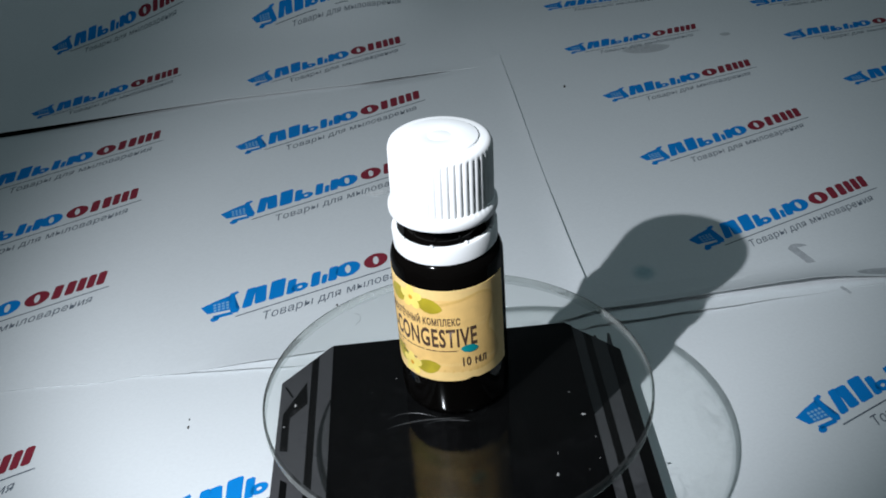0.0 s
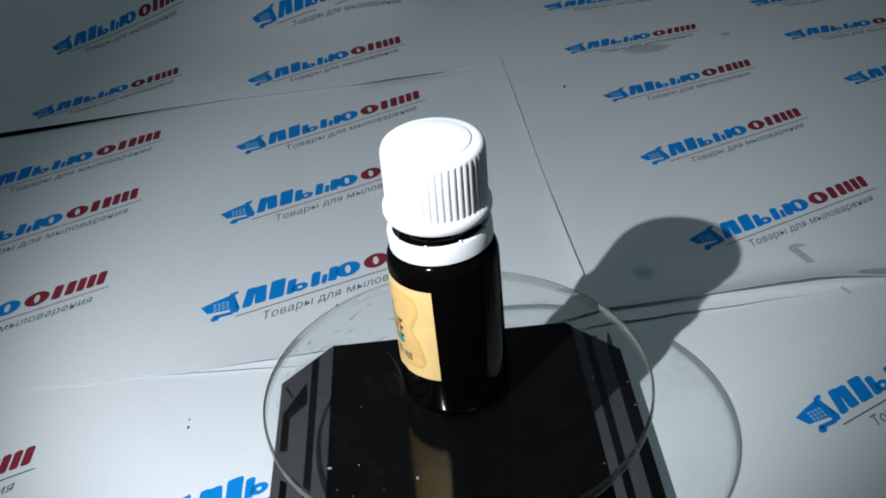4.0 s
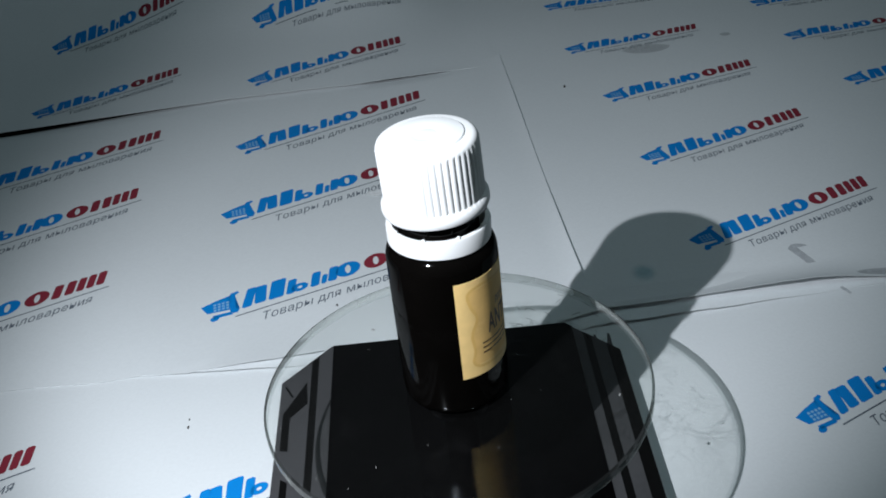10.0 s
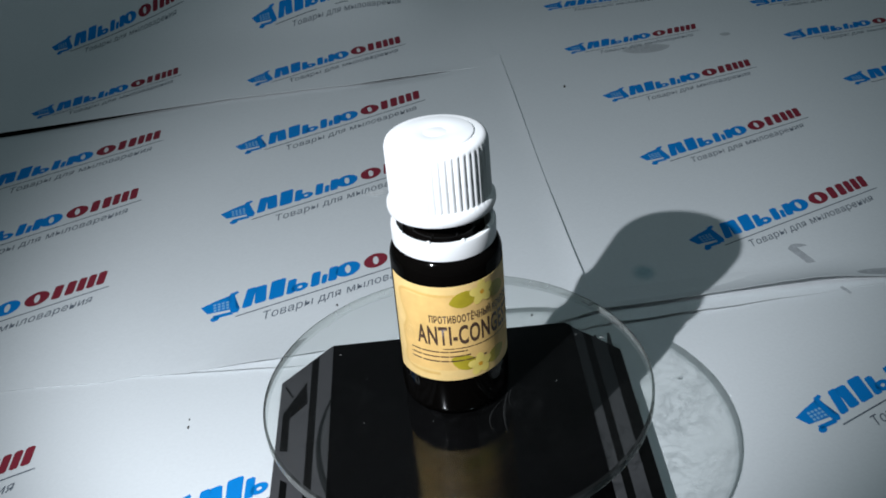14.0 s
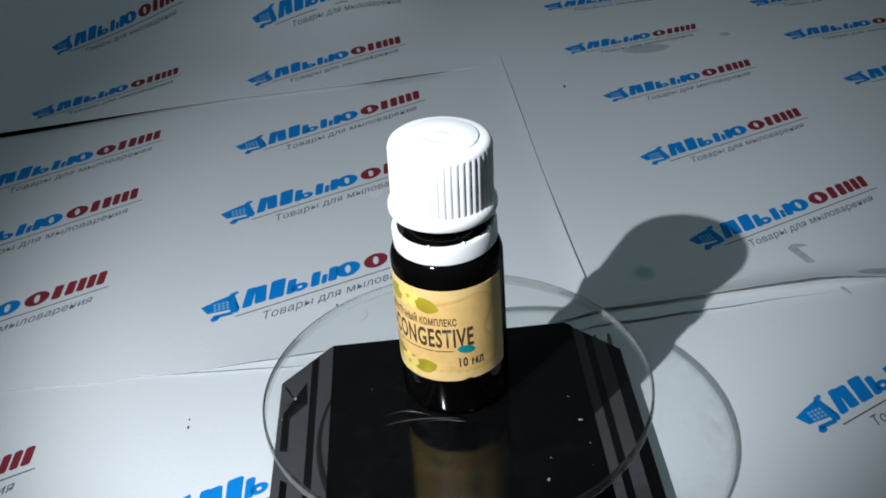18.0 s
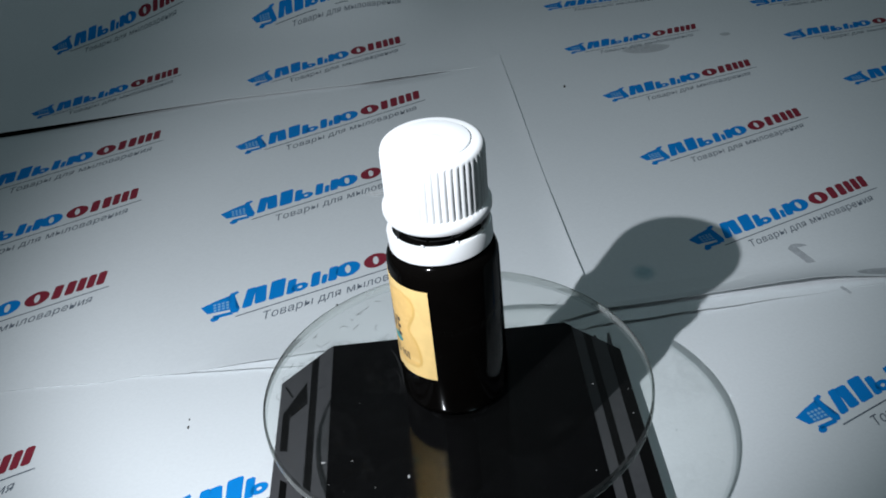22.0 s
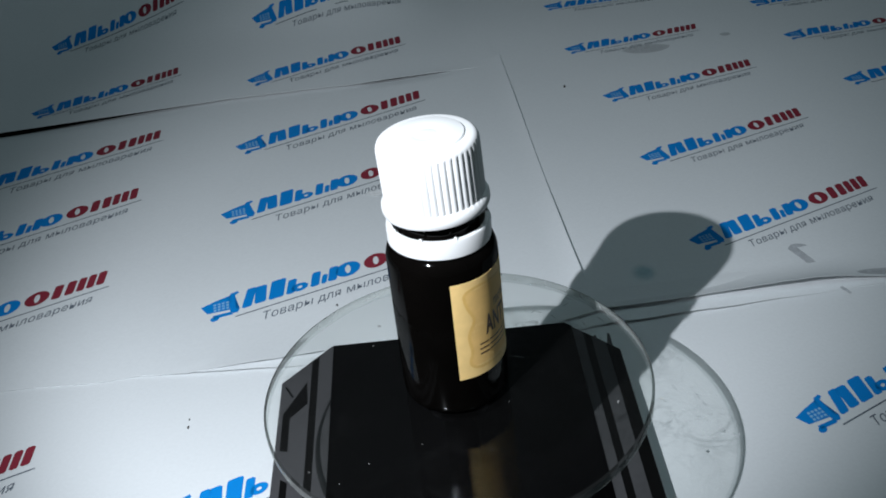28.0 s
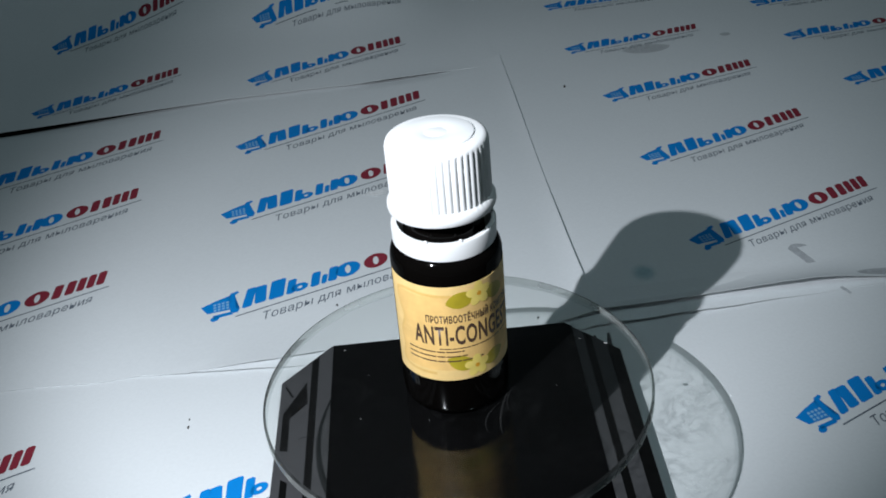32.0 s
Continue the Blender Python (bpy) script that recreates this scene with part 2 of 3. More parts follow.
def lathe(profile, seg, shape=None, closed=False):
    """A turned body from (radius, height) points; shape(angle, radius, height) may vary the radius."""
    bm = bmesh.new()
    rings = []
    for r, z in profile:
        if r < 1e-6:
            rings.append([bm.verts.new((0, 0, z))])
            continue
        ring = []
        for k in range(seg):
            a = 2 * math.pi * k / seg
            q = shape(k, r, z) if shape else r
            ring.append(bm.verts.new((q * math.cos(a), q * math.sin(a), z)))
        rings.append(ring)
    pairs = list(zip(rings, rings[1:]))
    if closed:
        pairs.append((rings[-1], rings[0]))
    for a, b in pairs:
        for k in range(seg):
            j = (k + 1) % seg
            if len(a) == 1 and len(b) > 1:
                bm.faces.new((a[0], b[j], b[k]))
            elif len(b) == 1 and len(a) > 1:
                bm.faces.new((a[k], a[j], b[0]))
            elif len(a) > 1:
                bm.faces.new((a[k], a[j], b[j], b[k]))
    return bm


def flat(polys, z=0.0):
    """Flat printed shapes, each an outline."""
    bm = bmesh.new()
    for pts in polys:
        bm.faces.new([bm.verts.new((x, y, z)) for x, y in pts])
    bmesh.ops.triangulate(bm, faces=[f for f in bm.faces if len(f.verts) > 4])
    return bm


def ring_pts(cx, cy, rx, ry, slant=0.0, n=28, a0=0.0, a1=360.0):
    out = []
    for k in range(n):
        a = radians(a0 + (a1 - a0) * k / (n if a1 - a0 == 360 else n - 1))
        y = ry * math.sin(a)
        out.append((cx + rx * math.cos(a) + slant * y, cy + y))
    return out


def loop_ring(outer, inner):
    n = len(outer)
    return [[outer[k], outer[(k + 1) % n], inner[(k + 1) % n], inner[k]] for k in range(n)]


def words(body, width, height, weight=0.0, spacing=1.0, italic=0.0, small=""):
    """The letters of body as a flat mesh, scaled into width by height from the lower left corner; those in small as small capitals."""
    cu = bpy.data.curves.new("lettering", "FONT")
    cu.body, cu.resolution_u, cu.offset, cu.space_character, cu.shear = body, 3, weight, spacing, italic
    cu.small_caps_scale = 0.74
    for letter, form in zip(body, cu.body_format):
        form.use_small_caps = letter in small
    ob = bpy.data.objects.new("lettering", cu)
    scene.collection.objects.link(ob)
    bpy.context.view_layer.update()
    me = bpy.data.meshes.new_from_object(ob)
    bpy.data.objects.remove(ob)
    bpy.data.curves.remove(cu)
    co = np.empty(len(me.vertices) * 3)
    me.vertices.foreach_get("co", co)
    co = co.reshape(-1, 3)
    lo, hi = co.min(0), co.max(0)
    co[:, 0] = (co[:, 0] - lo[0]) / (hi[0] - lo[0]) * width
    co[:, 1] = (co[:, 1] - lo[1]) / (hi[1] - lo[1]) * height
    me.vertices.foreach_set("co", co.ravel())
    me.materials.clear()
    return me


# ---------------------------------------------------------------- room and table


def room():
    # unseen shell added to close the room; its grey is set for bounced light
    shell = (("wall_north", (-2.1, 2.1, 2.0, 2.1, -0.76, 2.0)), ("wall_south", (-2.1, 2.1, -2.1, -2.0, -0.76, 2.0)),
             ("wall_east", (2.0, 2.1, -2.0, 2.0, -0.76, 2.0)), ("wall_west", (-2.1, -2.0, -2.0, 2.0, -0.76, 2.0)),
             ("ceiling", (-2.1, 2.1, -2.1, 2.1, 2.0, 2.1)), ("floor", (-2.1, 2.1, -2.1, 2.1, -0.86, -0.76)))
    for name, b in shell:
        ob = new(name, mesh_of(name, box(*b), WOOD if name == "floor" else PLASTER))
        tagged(ob, "plain grey plastered " + name.split("_")[0] if name != "floor" else "plain dark wooden floor", name.split("_")[0], kind="structure")
    table = empty("table", "dark wooden table covered with printed paper", "table", at=(0, 0.15, -0.76))
    part("tabletop", box(-0.6, 0.6, -0.5, 0.5, 0.73, 0.7588, 0.003), WOOD, table)
    for x in (-0.54, 0.54):
        for y in (-0.44, 0.44):
            part("leg", box(x - 0.03, x + 0.03, y - 0.03, y + 0.03, 0, 0.73), WOOD, table)


# ---------------------------------------------------------------- printed paper

RAMP = math.tan(radians(36))


def sheet(name, corners, nx, ny, height, label, thick=0.00015, bow=0.0, near=None):
    """A sheet of paper over the quadrilateral corners (near left, near right, far right, far left) in millimetres."""
    c = [Vector(p) * MM for p in corners]
    bm = bmesh.new()
    top, low = [], []
    for j in range(ny + 1):
        v = j / ny
        for i in range(nx + 1):
            u = i / nx
            p = (c[0] * (1 - u) + c[1] * u) * (1 - v) + (c[3] * (1 - u) + c[2] * u) * v
            p = Vector((p.x - bow * MM * math.sin(math.pi * v ** 0.42) * u ** 12, p.y))
            if near:
                p.y += near(p.x / MM) * MM * max(0.0, 1 - v * 8) ** 2
            z = height(p.x / MM, p.y / MM, u, v) * MM
            top.append(bm.verts.new((p.x, p.y, z)))
            low.append(bm.verts.new((p.x, p.y, z - thick)))
    w = nx + 1
    for j in range(ny):
        for i in range(nx):
            k = j * w + i
            bm.faces.new((top[k], top[k + 1], top[k + w + 1], top[k + w]))
            bm.faces.new((low[k + w], low[k + w + 1], low[k + 1], low[k]))
    rim = [i for i in range(w)] + [j * w + nx for j in range(1, ny + 1)] + [ny * w + i for i in range(nx - 1, -1, -1)] + [j * w for j in range(ny - 1, 0, -1)]
    for a, b in zip(rim, rim[1:] + rim[:1]):
        bm.faces.new((low[a], low[b], top[b], top[a]))
    me = mesh_of(name, bm, PAPER, 40)
    return tagged(new(name, me), label, "paper sheet", "printed sheets on the table")


SLANT = 0.38


def bar(x0, x1, y0, y1, s=SLANT):
    """A slanting bar with its foot at x0..x1."""
    d0, d1 = s * (y0 + 7.3), s * (y1 + 7.3)
    e = min(0.5, (x1 - x0) * 0.25)
    return [(x0 + d0 + e, y0), (x1 + d0 - e, y0), (x1 + d0, y0 + e), (x1 + d1, y1 - e), (x1 + d1 - e, y1), (x0 + d1 + e, y1), (x0 + d1, y1 - e), (x0 + d0, y0 + e)]


def logo_meshes():
    """The printed mark, 69.2 units from the tip of the trolley to the end of the rule."""
    cart = [[(-0.6, -0.5), (0.3, -3.9), (6.3, -4.9), (7.6, -0.2), (8.2, 1.2), (4.0, 0.6)],
            [(6.1, -6.6), (7.9, -6.9), (8.9, -5.6), (8.0, -4.8), (9.2, 0.6), (10.6, 1.3), (10.4, 2.2), (8.4, 1.9), (7.4, 0.6)],
            [(1.3, -6.7), (6.6, -7.2), (6.3, -5.9), (1.5, -5.4)], ring_pts(1.6, -6.9, 1.25, 1.0, 0.2, 12)]
    grid = []
    for r in range(3):
        for k in range(4):
            x, y = 2.1 + 1.15 * k + 0.28 * r, -3.9 + 1.15 * r - 0.12 * k
            grid.append([(x, y), (x + 0.75, y - 0.05), (x + 0.9, y + 0.7), (x + 0.15, y + 0.75)])
    def ring(cx, cy, rx, ry, hx, hy, n=24):
        return loop_ring(ring_pts(cx, cy, rx, ry, 0.3, n), ring_pts(cx, cy, hx, hy, 0.3, n))
    blue = [[bar(8.9, 11.7, -6.1, 1.6, 0.44)], [bar(12.6, 15.9, -5.9, 1.3, 0.30)], [bar(16.5, 20.8, -6.1, 1.6)], [bar(21.5, 24.0, -6.2, -0.2)], ring(26.3, -4.5, 2.4, 1.7, 0.7, 0.55, 16), [bar(28.5, 31.1, -6.2, -0.2)],
            [bar(31.6, 33.2, -6.2, -2.4)], [bar(33.6, 36.3, -6.2, -0.2)], ring(40.9, -3.2, 3.7, 3.1, 0.85, 1.85)]
    red = [ring(49.3, -3.2, 3.6, 3.1, 0.85, 1.85), [bar(52.3, 55.0, -6.2, -0.2)], [bar(56.1, 58.8, -6.2, -0.2)], [bar(59.5, 61.8, -6.2, -0.2)], [bar(62.4, 64.7, -6.2, -0.2)], [bar(65.3, 67.8, -6.2, -0.2)]]
    rule = [[(6.9, -8.7), (69.0, -8.7), (69.0, -8.3), (6.9, -8.3)]]
    out = [(key, mesh_of(key, flat(polys, z), m)) for key, polys, m, z in (("trolley", cart, BLUE, 0), ("trolley_grid", grid, PALE_BLUE, 0.12), ("rule", rule, INK, 0))]
    for key, group, m in (("blue", blue, BLUE), ("red", red, RED)):
        for polys in group:
            key2 = key + ("_bar" if len(polys) == 1 else "_oval")
            out.append((key2, mesh_of(key2, flat(polys), m)))
    tag = words("Товары для мыловарения", 49.9, 4.1, 0.001, 1.04, 0.22, "мны")
    co = np.empty(len(tag.vertices) * 3)
    tag.vertices.foreach_get("co", co)
    co = co.reshape(-1, 3)
    co[:, 0] += 13.0 + 0.25 * co[:, 1]
    co[:, 1] += -14.3
    tag.vertices.foreach_set("co", co.ravel())
    tag.materials.append(INK)
    out.append(("tagline", tag))
    return out


def print_logo(sh, meshes, x, y, turn, size, z, drape=None):
    """One printed mark on a sheet; x, y in millimetres. With drape, a height over (x, y), the print follows the sheet."""
    k = size / 69.2 * MM
    m = pose(x * MM, y * MM, z * MM, 0, 0, turn) @ Matrix.Diagonal((k, k * 1.07, k, 1))
    for key, me in meshes:
        ob = new(key, me)
        ob.parent = sh
        if not drape:
            ob.matrix_basis = m
            continue
        ob.data = me = me.copy()
        bm = bmesh.new()
        bm.from_mesh(me)
        if len(bm.verts) < 60:
            bmesh.ops.subdivide_edges(bm, edges=bm.edges, cuts=3, use_grid_fill=True)
        for v in bm.verts:
            lift = v.co.z * 0.001
            v.co = m @ v.co
            v.co.z = (drape(v.co.x / MM, v.co.y / MM) + z) * MM + lift
        bm.to_mesh(me)
        bm.free()


FRONT_EDGE, BACK_EDGE = (74.5, 0.063), (283.0, 0.127)     # offset and slope of the two long seams


def papers():
    marks = logo_meshes()
    # front sheet, flat at the bottom of the pile
    front = sheet("paper_sheet", [(-360, 36), (360, -62), (360, 120), (-360, 80)], 4, 4, lambda x, y, u, v: 0.0, "white sheet with blue and red marks, lying flat")
    for x, y, a, s in ((92.9, 20.5, 27.9, 76), (-85.3, 7.1, 23, 76), (-198.4, 9.7, 23, 78)):
        print_logo(front, marks, x, y, a, s, 0.15)
    # narrow strip showing between the front sheet and the two behind it
    def strip_width(x):
        return 8.3 - 0.03 * max(0.0, x - 60) if x > 0 else 0.8 + 5.4 * max(0.0, min(1, (100 + x) / 45))
    def wavy(x):
        return float(np.interp(x, (-360, -150, -128, -113, -99, -84, -56, -40, 0), (3.6, 3.6, 2.4, 0.7, 1.1, -1.6, -2.3, -0.5, 0.0)))
    bm = bmesh.new()
    prev = None
    for k in range(141):
        x = -350 + 5 * k
        e = FRONT_EDGE[0] + FRONT_EDGE[1] * x + wavy(x) * min(1, max(0, (-90 - x) / 10))
        w = strip_width(x) + 0.25 * math.sin(x * 0.09) + 0.2 * math.sin(x * 0.23)
        gap = 0.15 + 1.25 * max(0, min(1, (x - 35) / 15, (122 - x) / 40)) if x > 40 else 0.15 + 1.0 * max(0, min(1, (x + 100) / 18, (-44 - x) / 10))
        col = [bm.verts.new((x * MM, y * MM, z * MM)) for y, z in ((e - w - 0.4, max(gap, 0.15)), (e + 1, max(gap, 0.15) + (0.085 if x > 0 else 0.05) * w), (e + 12, 0.14), (e + 12, 0.02), (e + 2, 0.05), (e - w - 0.4, max(gap, 0.15) - 0.1))]
        if prev:
            for i in range(6):
                bm.faces.new((prev[i], col[i], col[(i + 1) % 6], prev[(i + 1) % 6]))
        prev = col
    tagged(new("paper_strip", mesh_of("paper_strip", bm, PAPER, 30)), "narrow folded strip of white paper between sheets", "paper strip")
    # right sheet, its near edge lifting off the strip
    def right_height(x, y, u, v):
        d = y - (FRONT_EDGE[0] - 2.2 + FRONT_EDGE[1] * x)
        lift = 3.1 + 0.3 * math.sin(x * 0.07)
        return 0.35 + lift * max(0, 1 - d / 14) ** 2 * max(0.05, min(1, (150 - x) / 28)) * max(0.12, min(1, (x - 34) / 14))
    right = sheet("paper_sheet", [(34, 74.4), (340, 93.7), (340, 470), (26, 470)], 40, 180, right_height, "white sheet with blue and red marks, near edge lifting",
                  near=lambda x: float(np.interp(x, (40, 128, 146), (-1.6, -1.6, -2.6))))
    for x, y, a, s in ((86.4, 113.7, 23.2, 77.2), (82.3, 176.5, 21.5, 76.2), (78.4, 236.1, 17.5, 73.6), (69.8, 293.0, 12.1, 68.2), (67.7, 353.8, 6.0, 67.8), (183.8, 228.6, 16.0, 71.8), (175.2, 283.3, 9.0, 67.8), (172.6, 330.1, 6.0, 65.8), (204.5, 169.1, 18.0, 74.8), (211.5, 104.3, 20.0, 75.8)):
        print_logo(right, marks, x, y, a, s, 0.45)
    # left sheet, over the right one along their seam, its far edge dipping
    def sag(x):
        return float(np.interp(x, (-95, -50, -33, 14, 40), (0.0, -3.6, -5.0, -4.2, -3.4)))
    def dip(x):
        return 1.1 * max(0, min(1.8, (-92 - x) / 95)) ** 0.9 + 0.78 * math.exp(-((x + 9) / 23) ** 4)
    def left_height(x, y, u, v):
        d = y - (FRONT_EDGE[0] - 1.6 + FRONT_EDGE[1] * x)
        far = BACK_EDGE[0] + 3 + BACK_EDGE[1] * x + sag(x) - y
        lift = -0.26 + 1.85 * math.exp(-((x + 58) / 26) ** 2)
        side = (0.8 + 0.2 * math.sin(y * 0.06) + 0.9 * max(0, min(1, (165 - y) / 70))) * max(0, (u - 0.975) / 0.025) ** 2
        return 0.6 + lift * max(0, 1 - d / 22) ** 2 + side - min(2.2, 2.0 * dip(x)) * max(0, 1 - far / 11) ** 1.5
    left = sheet("paper_sheet", [(-360, 50.2), (49.6, 76.0), (37.2, 290.7), (-360, 240.3)], 240, 150, left_height, "white sheet with blue and red marks, edges lifting", bow=2.4,
                 near=wavy)
    for x, y, a, s in ((-84.0, 101.9, 20.7, 87.2), (-84.8, 164.4, 23.0, 86.7), (-85.4, 222.0, 25.5, 88.0), (-202.0, 96.6, 23.9, 84.8), (-201.6, 154.0, 26.3, 86.0), (-201.0, 207.8, 26.1, 85.5)):
        print_logo(left, marks, x, y, a, s, 0.70)
    # back sheet, bridging the dip of the left one and running up a slope behind
    def back_height(x, y, u, v):
        s, d = y - 345, y - (BACK_EDGE[0] - 1.5 + BACK_EDGE[1] * x + sag(x))
        t = max(0, min(1, (25 - x) / 90))
        return 0.62 + RAMP * t * t * (3 - 2 * t) * (s + math.sqrt(s * s + 600)) / 2 + 0.6 * dip(x) * max(0, 1 - d / 14) ** 2
    def back_row(x):
        return BACK_EDGE[0] - 1.5 + BACK_EDGE[1] * x
    back = sheet("paper_sheet", [(-460, back_row(-460)), (35, back_row(35)), (25, 560), (-460, 560)], 100, 220, back_height, "white printed sheet, bent upwards behind the others", near=sag)
    for x, y, a, s in ((-86.8, 288.9, 26.4, 82.2), (-189.3, 275.9, 28.6, 72.6), (-194.8, 343.9, 24.3, 71.5), (-88.5, 350.4, 21.8, 86)):
        print_logo(back, marks, x, y, a, s, 0.2, lambda px, py: back_height(px, py, 0, 0))
    # marks on the paper, with a painted gleam and a dent's painted shading
    def patch(name, sh, pts, z, material, label):
        part(name, flat([[(x * MM, y * MM) for x, y in pts]], z * MM), material, sh, label)
    patch("smudge", right, [(115.5, 103.2), (117.5, 104.3), (124, 103.4), (124.3, 102.2), (120.6, 101.6), (126.6, 83.9), (123.8, 83.3), (117.6, 100.6)], 0.42, STREAK, "grey hooked smudge")
    patch("smudge", front, [(125.6, 77.4), (127.0, 77.4), (129.0, 73.0), (128.0, 72.6)], 0.45, STREAK, "short grey smudge")
    bm = bmesh.new()
    grid = [[bm.verts.new((x * MM, y * MM, (right_height(x, y, 0, 0) + 0.12) * MM)) for x in np.linspace(133.2 + (84.2 - y) * 0.25, 152, 10)] for y in np.linspace(79.8, 84.2, 7)]
    for a, b in zip(grid, grid[1:]):
        for i in range(9):
            bm.faces.new((a[i], a[i + 1], b[i + 1], b[i]))
    part("smudge", bm, STREAK, right, "grey oblong smudge")
    # the sheet stays flat here; the dent is only its shading, painted grey
    patch("dent_shading", right, ring_pts(108, 288.0, 13.5, 11.5, 0.1, 24, 180, 360), 0.42, SMUDGE_SHADE, "painted shading of a shallow half-round dent")
    patch("smudge", right, ring_pts(148.4, 290.3, 3.0, 2.4, 0.1, 20), 0.42, SMUDGE_SHADE, "small grey smudge")
    # light thrown back by the cap, painted on the sheet as a pale patch
    patch("gleam", left, [(-29.5, 167.6), (-27.0, 171.0), (-18.0, 169.4), (-18.0, 164.6), (-24.0, 165.4)], 0.78, GLEAM, "thin white gleam painted beside the cap")
    # soft-edged teal spot laid flat on the sheet
    patch("blotch", right, ring_pts(66.6, 96.0, 5.0, 6.0, 0.2, 24), 0.42, TEAL_SPOT, "faint teal spot")
    for sh, x, y, z, r in ((front, -80.4, 45.0, 0.0, 0.5), (front, -80.2, 41.5, 0.0, 0.7), (right, 62.9, 249.0, 0.35, 1.2), (left, -37.5, 94.9, 0.6, 0.7), (back, -44.7, 288.5, 0.62, 0.9)):
        bm = bmesh.new()
        bmesh.ops.create_icosphere(bm, subdivisions=1, radius=r * MM, matrix=Matrix.Translation((x * MM, y * MM, z * MM)) @ Matrix.Diagonal((0.6, 1.2, 0.35, 1)))
        part("crumb", bm, DIRT, sh)


# ---------------------------------------------------------------- turntable


def turntable():
    base = empty("turntable_base", "low black plastic turntable base with grey ribs and cut corners", "turntable", at=(0, 0, 0.05 * MM))
    def outline(x0, x1, inset=0.0):
        """The strip of the cut-cornered plate between x0 and x1."""
        def far(x):
            return min(64.8, 64.8 - (x - 35.0) * 1.06, 64.8 + (x + 37.4) * 1.07) - inset
        def near(x):
            return max(-62.0, -62.0 + (x - 35.0) * 1.06, -62.0 - (x + 37.4) * 1.07) + inset
        xs = sorted({x0, x1, *[q for q in (35.0, -37.4) if x0 < q < x1]})
        return [(x * MM, near(x) * MM) for x in xs] + [(x * MM, far(x) * MM) for x in reversed(xs)]
    part("body", slab(bmesh.new(), outline(-51.9, 49.5), 0, 6.8 * MM, 0.5 * MM), DARK_GREY, base, "satin dark grey body")
    part("centre_panel", slab(bmesh.new(), outline(-36.9, 36.9, 0.4), 6.6 * MM, 7.2 * MM, 0.25 * MM), GLOSS_BLACK, base, "glossy black centre panel")
    # the shade inside grooves and slots is laid on as flat black pieces
    for x0, x1 in ((-43.1, -41.0), (39.7, 41.9), (45.8, 49.2)):
        part("groove_strip", slab(bmesh.new(), outline(x0, x1, 0.6), 6.6 * MM, 6.86 * MM), MATT_BLACK, base, "flat black strip in place of a shaded groove")
    slot_inlay = [(-43.6, 38.8), (-44.2, 48.4), (-50.5, 35.0), (-50.4, 20.0), (-48.2, 19.6), (-48.4, 33.0)]
    part("slot_inlay", slab(bmesh.new(), [(x * MM, y * MM) for x, y in slot_inlay], 6.6 * MM, 6.86 * MM), MATT_BLACK, base, "flat black inlay in place of a shaded slot")
    part("slot_inlay", slab(bmesh.new(), [(x * MM, y * MM) for x, y in ((-49.4, 9.0), (-47.5, 7.6), (-47.5, -38.0), (-49.4, -38.0))], 6.6 * MM, 6.86 * MM), MATT_BLACK, base, "flat black inlay in place of a shaded slot")
    part("slot_inlay", slab(bmesh.new(), [(x * MM, y * MM) for x, y in ((-50.7, 46.8), (-50.2, 47.2), (-47.9, 42.4), (-48.4, 42.0))], 6.6 * MM, 6.86 * MM), MATT_BLACK, base, "small flat black inlay in place of a shaded slot")
    # two thin dark strips standing past the cut corner
    for x, y0, y1 in ((43.7, 54.5, 60.5), (47.9, 51, 60.7)):
        part("dark_strip", box((x - 0.35) * MM, (x + 0.35) * MM, (y0 - 3) * MM, y1 * MM, 0, 4.0 * MM), DARK_GREY, base, "thin dark upright strip")
    part("shaft", lathe([(0, 7.2 * MM), (4 * MM, 7.2 * MM), (4 * MM, 36 * MM), (8 * MM, 36.4 * MM), (8 * MM, 38.6 * MM), (0, 38.6 * MM)], 32), GLOSS_BLACK, base, smooth=40)

    disc = empty("glass_disc", "round clear glass turntable disc with a ground edge", "glass disc", at=(0, 0, DISC))
    r, t = 46.8 * MM, 2.8 * MM
    bm = bmesh.new()
    rows = [[bm.verts.new((q * r * math.cos(a), q * r * math.sin(a), z)) for a in [2 * math.pi * k / 128 for k in range(128)]] for z in (0.0, -t) for q in (0.987,)]
    faces = [bm.faces.new(ring) for ring in rows]
    plate = bpy.data.meshes.new("plate")
    bm.to_mesh(plate)
    bm.free()
    plate.materials.append(GLASS)
    plate.materials.append(GLASS_BACK)
    plate.polygons[1].material_index = 1
    part("plate", plate, GLASS, disc)
    part("rim", lathe([(r, -0.3 * MM), (r, -t + 0.40 * MM)], 160), RIM, disc, "thick clear glass edge", 30)
    for z0, z1, mat, look_ in ((0.0, -0.3 * MM, BEVEL, "glass bevel, tinted dark in place of its inner reflections"), (-t, -t + 0.40 * MM, LOW_BEVEL, "clear glass bevel")):
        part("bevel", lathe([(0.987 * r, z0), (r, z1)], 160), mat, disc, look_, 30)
    rng = random.Random(5)
    bm = bmesh.new()
    for k in range(20):
        a, q, s = rng.uniform(0, 6.283), r * math.sqrt(rng.uniform(0.09, 0.9)), rng.uniform(0.08, 0.2) * (2.2 if k < 4 else 1)
        bmesh.ops.create_icosphere(bm, subdivisions=1, radius=s * MM, matrix=Matrix.Translation((q * math.cos(a), q * math.sin(a), 0.05 * MM)) @ Matrix.Rotation(a * 3, 4, "Z") @ Matrix.Diagonal((1.5, 0.8, 0.4, 1)))
    part("dust", bm, DUST, disc, "pale dust specks", kind="stuff")
    bm = bmesh.new()
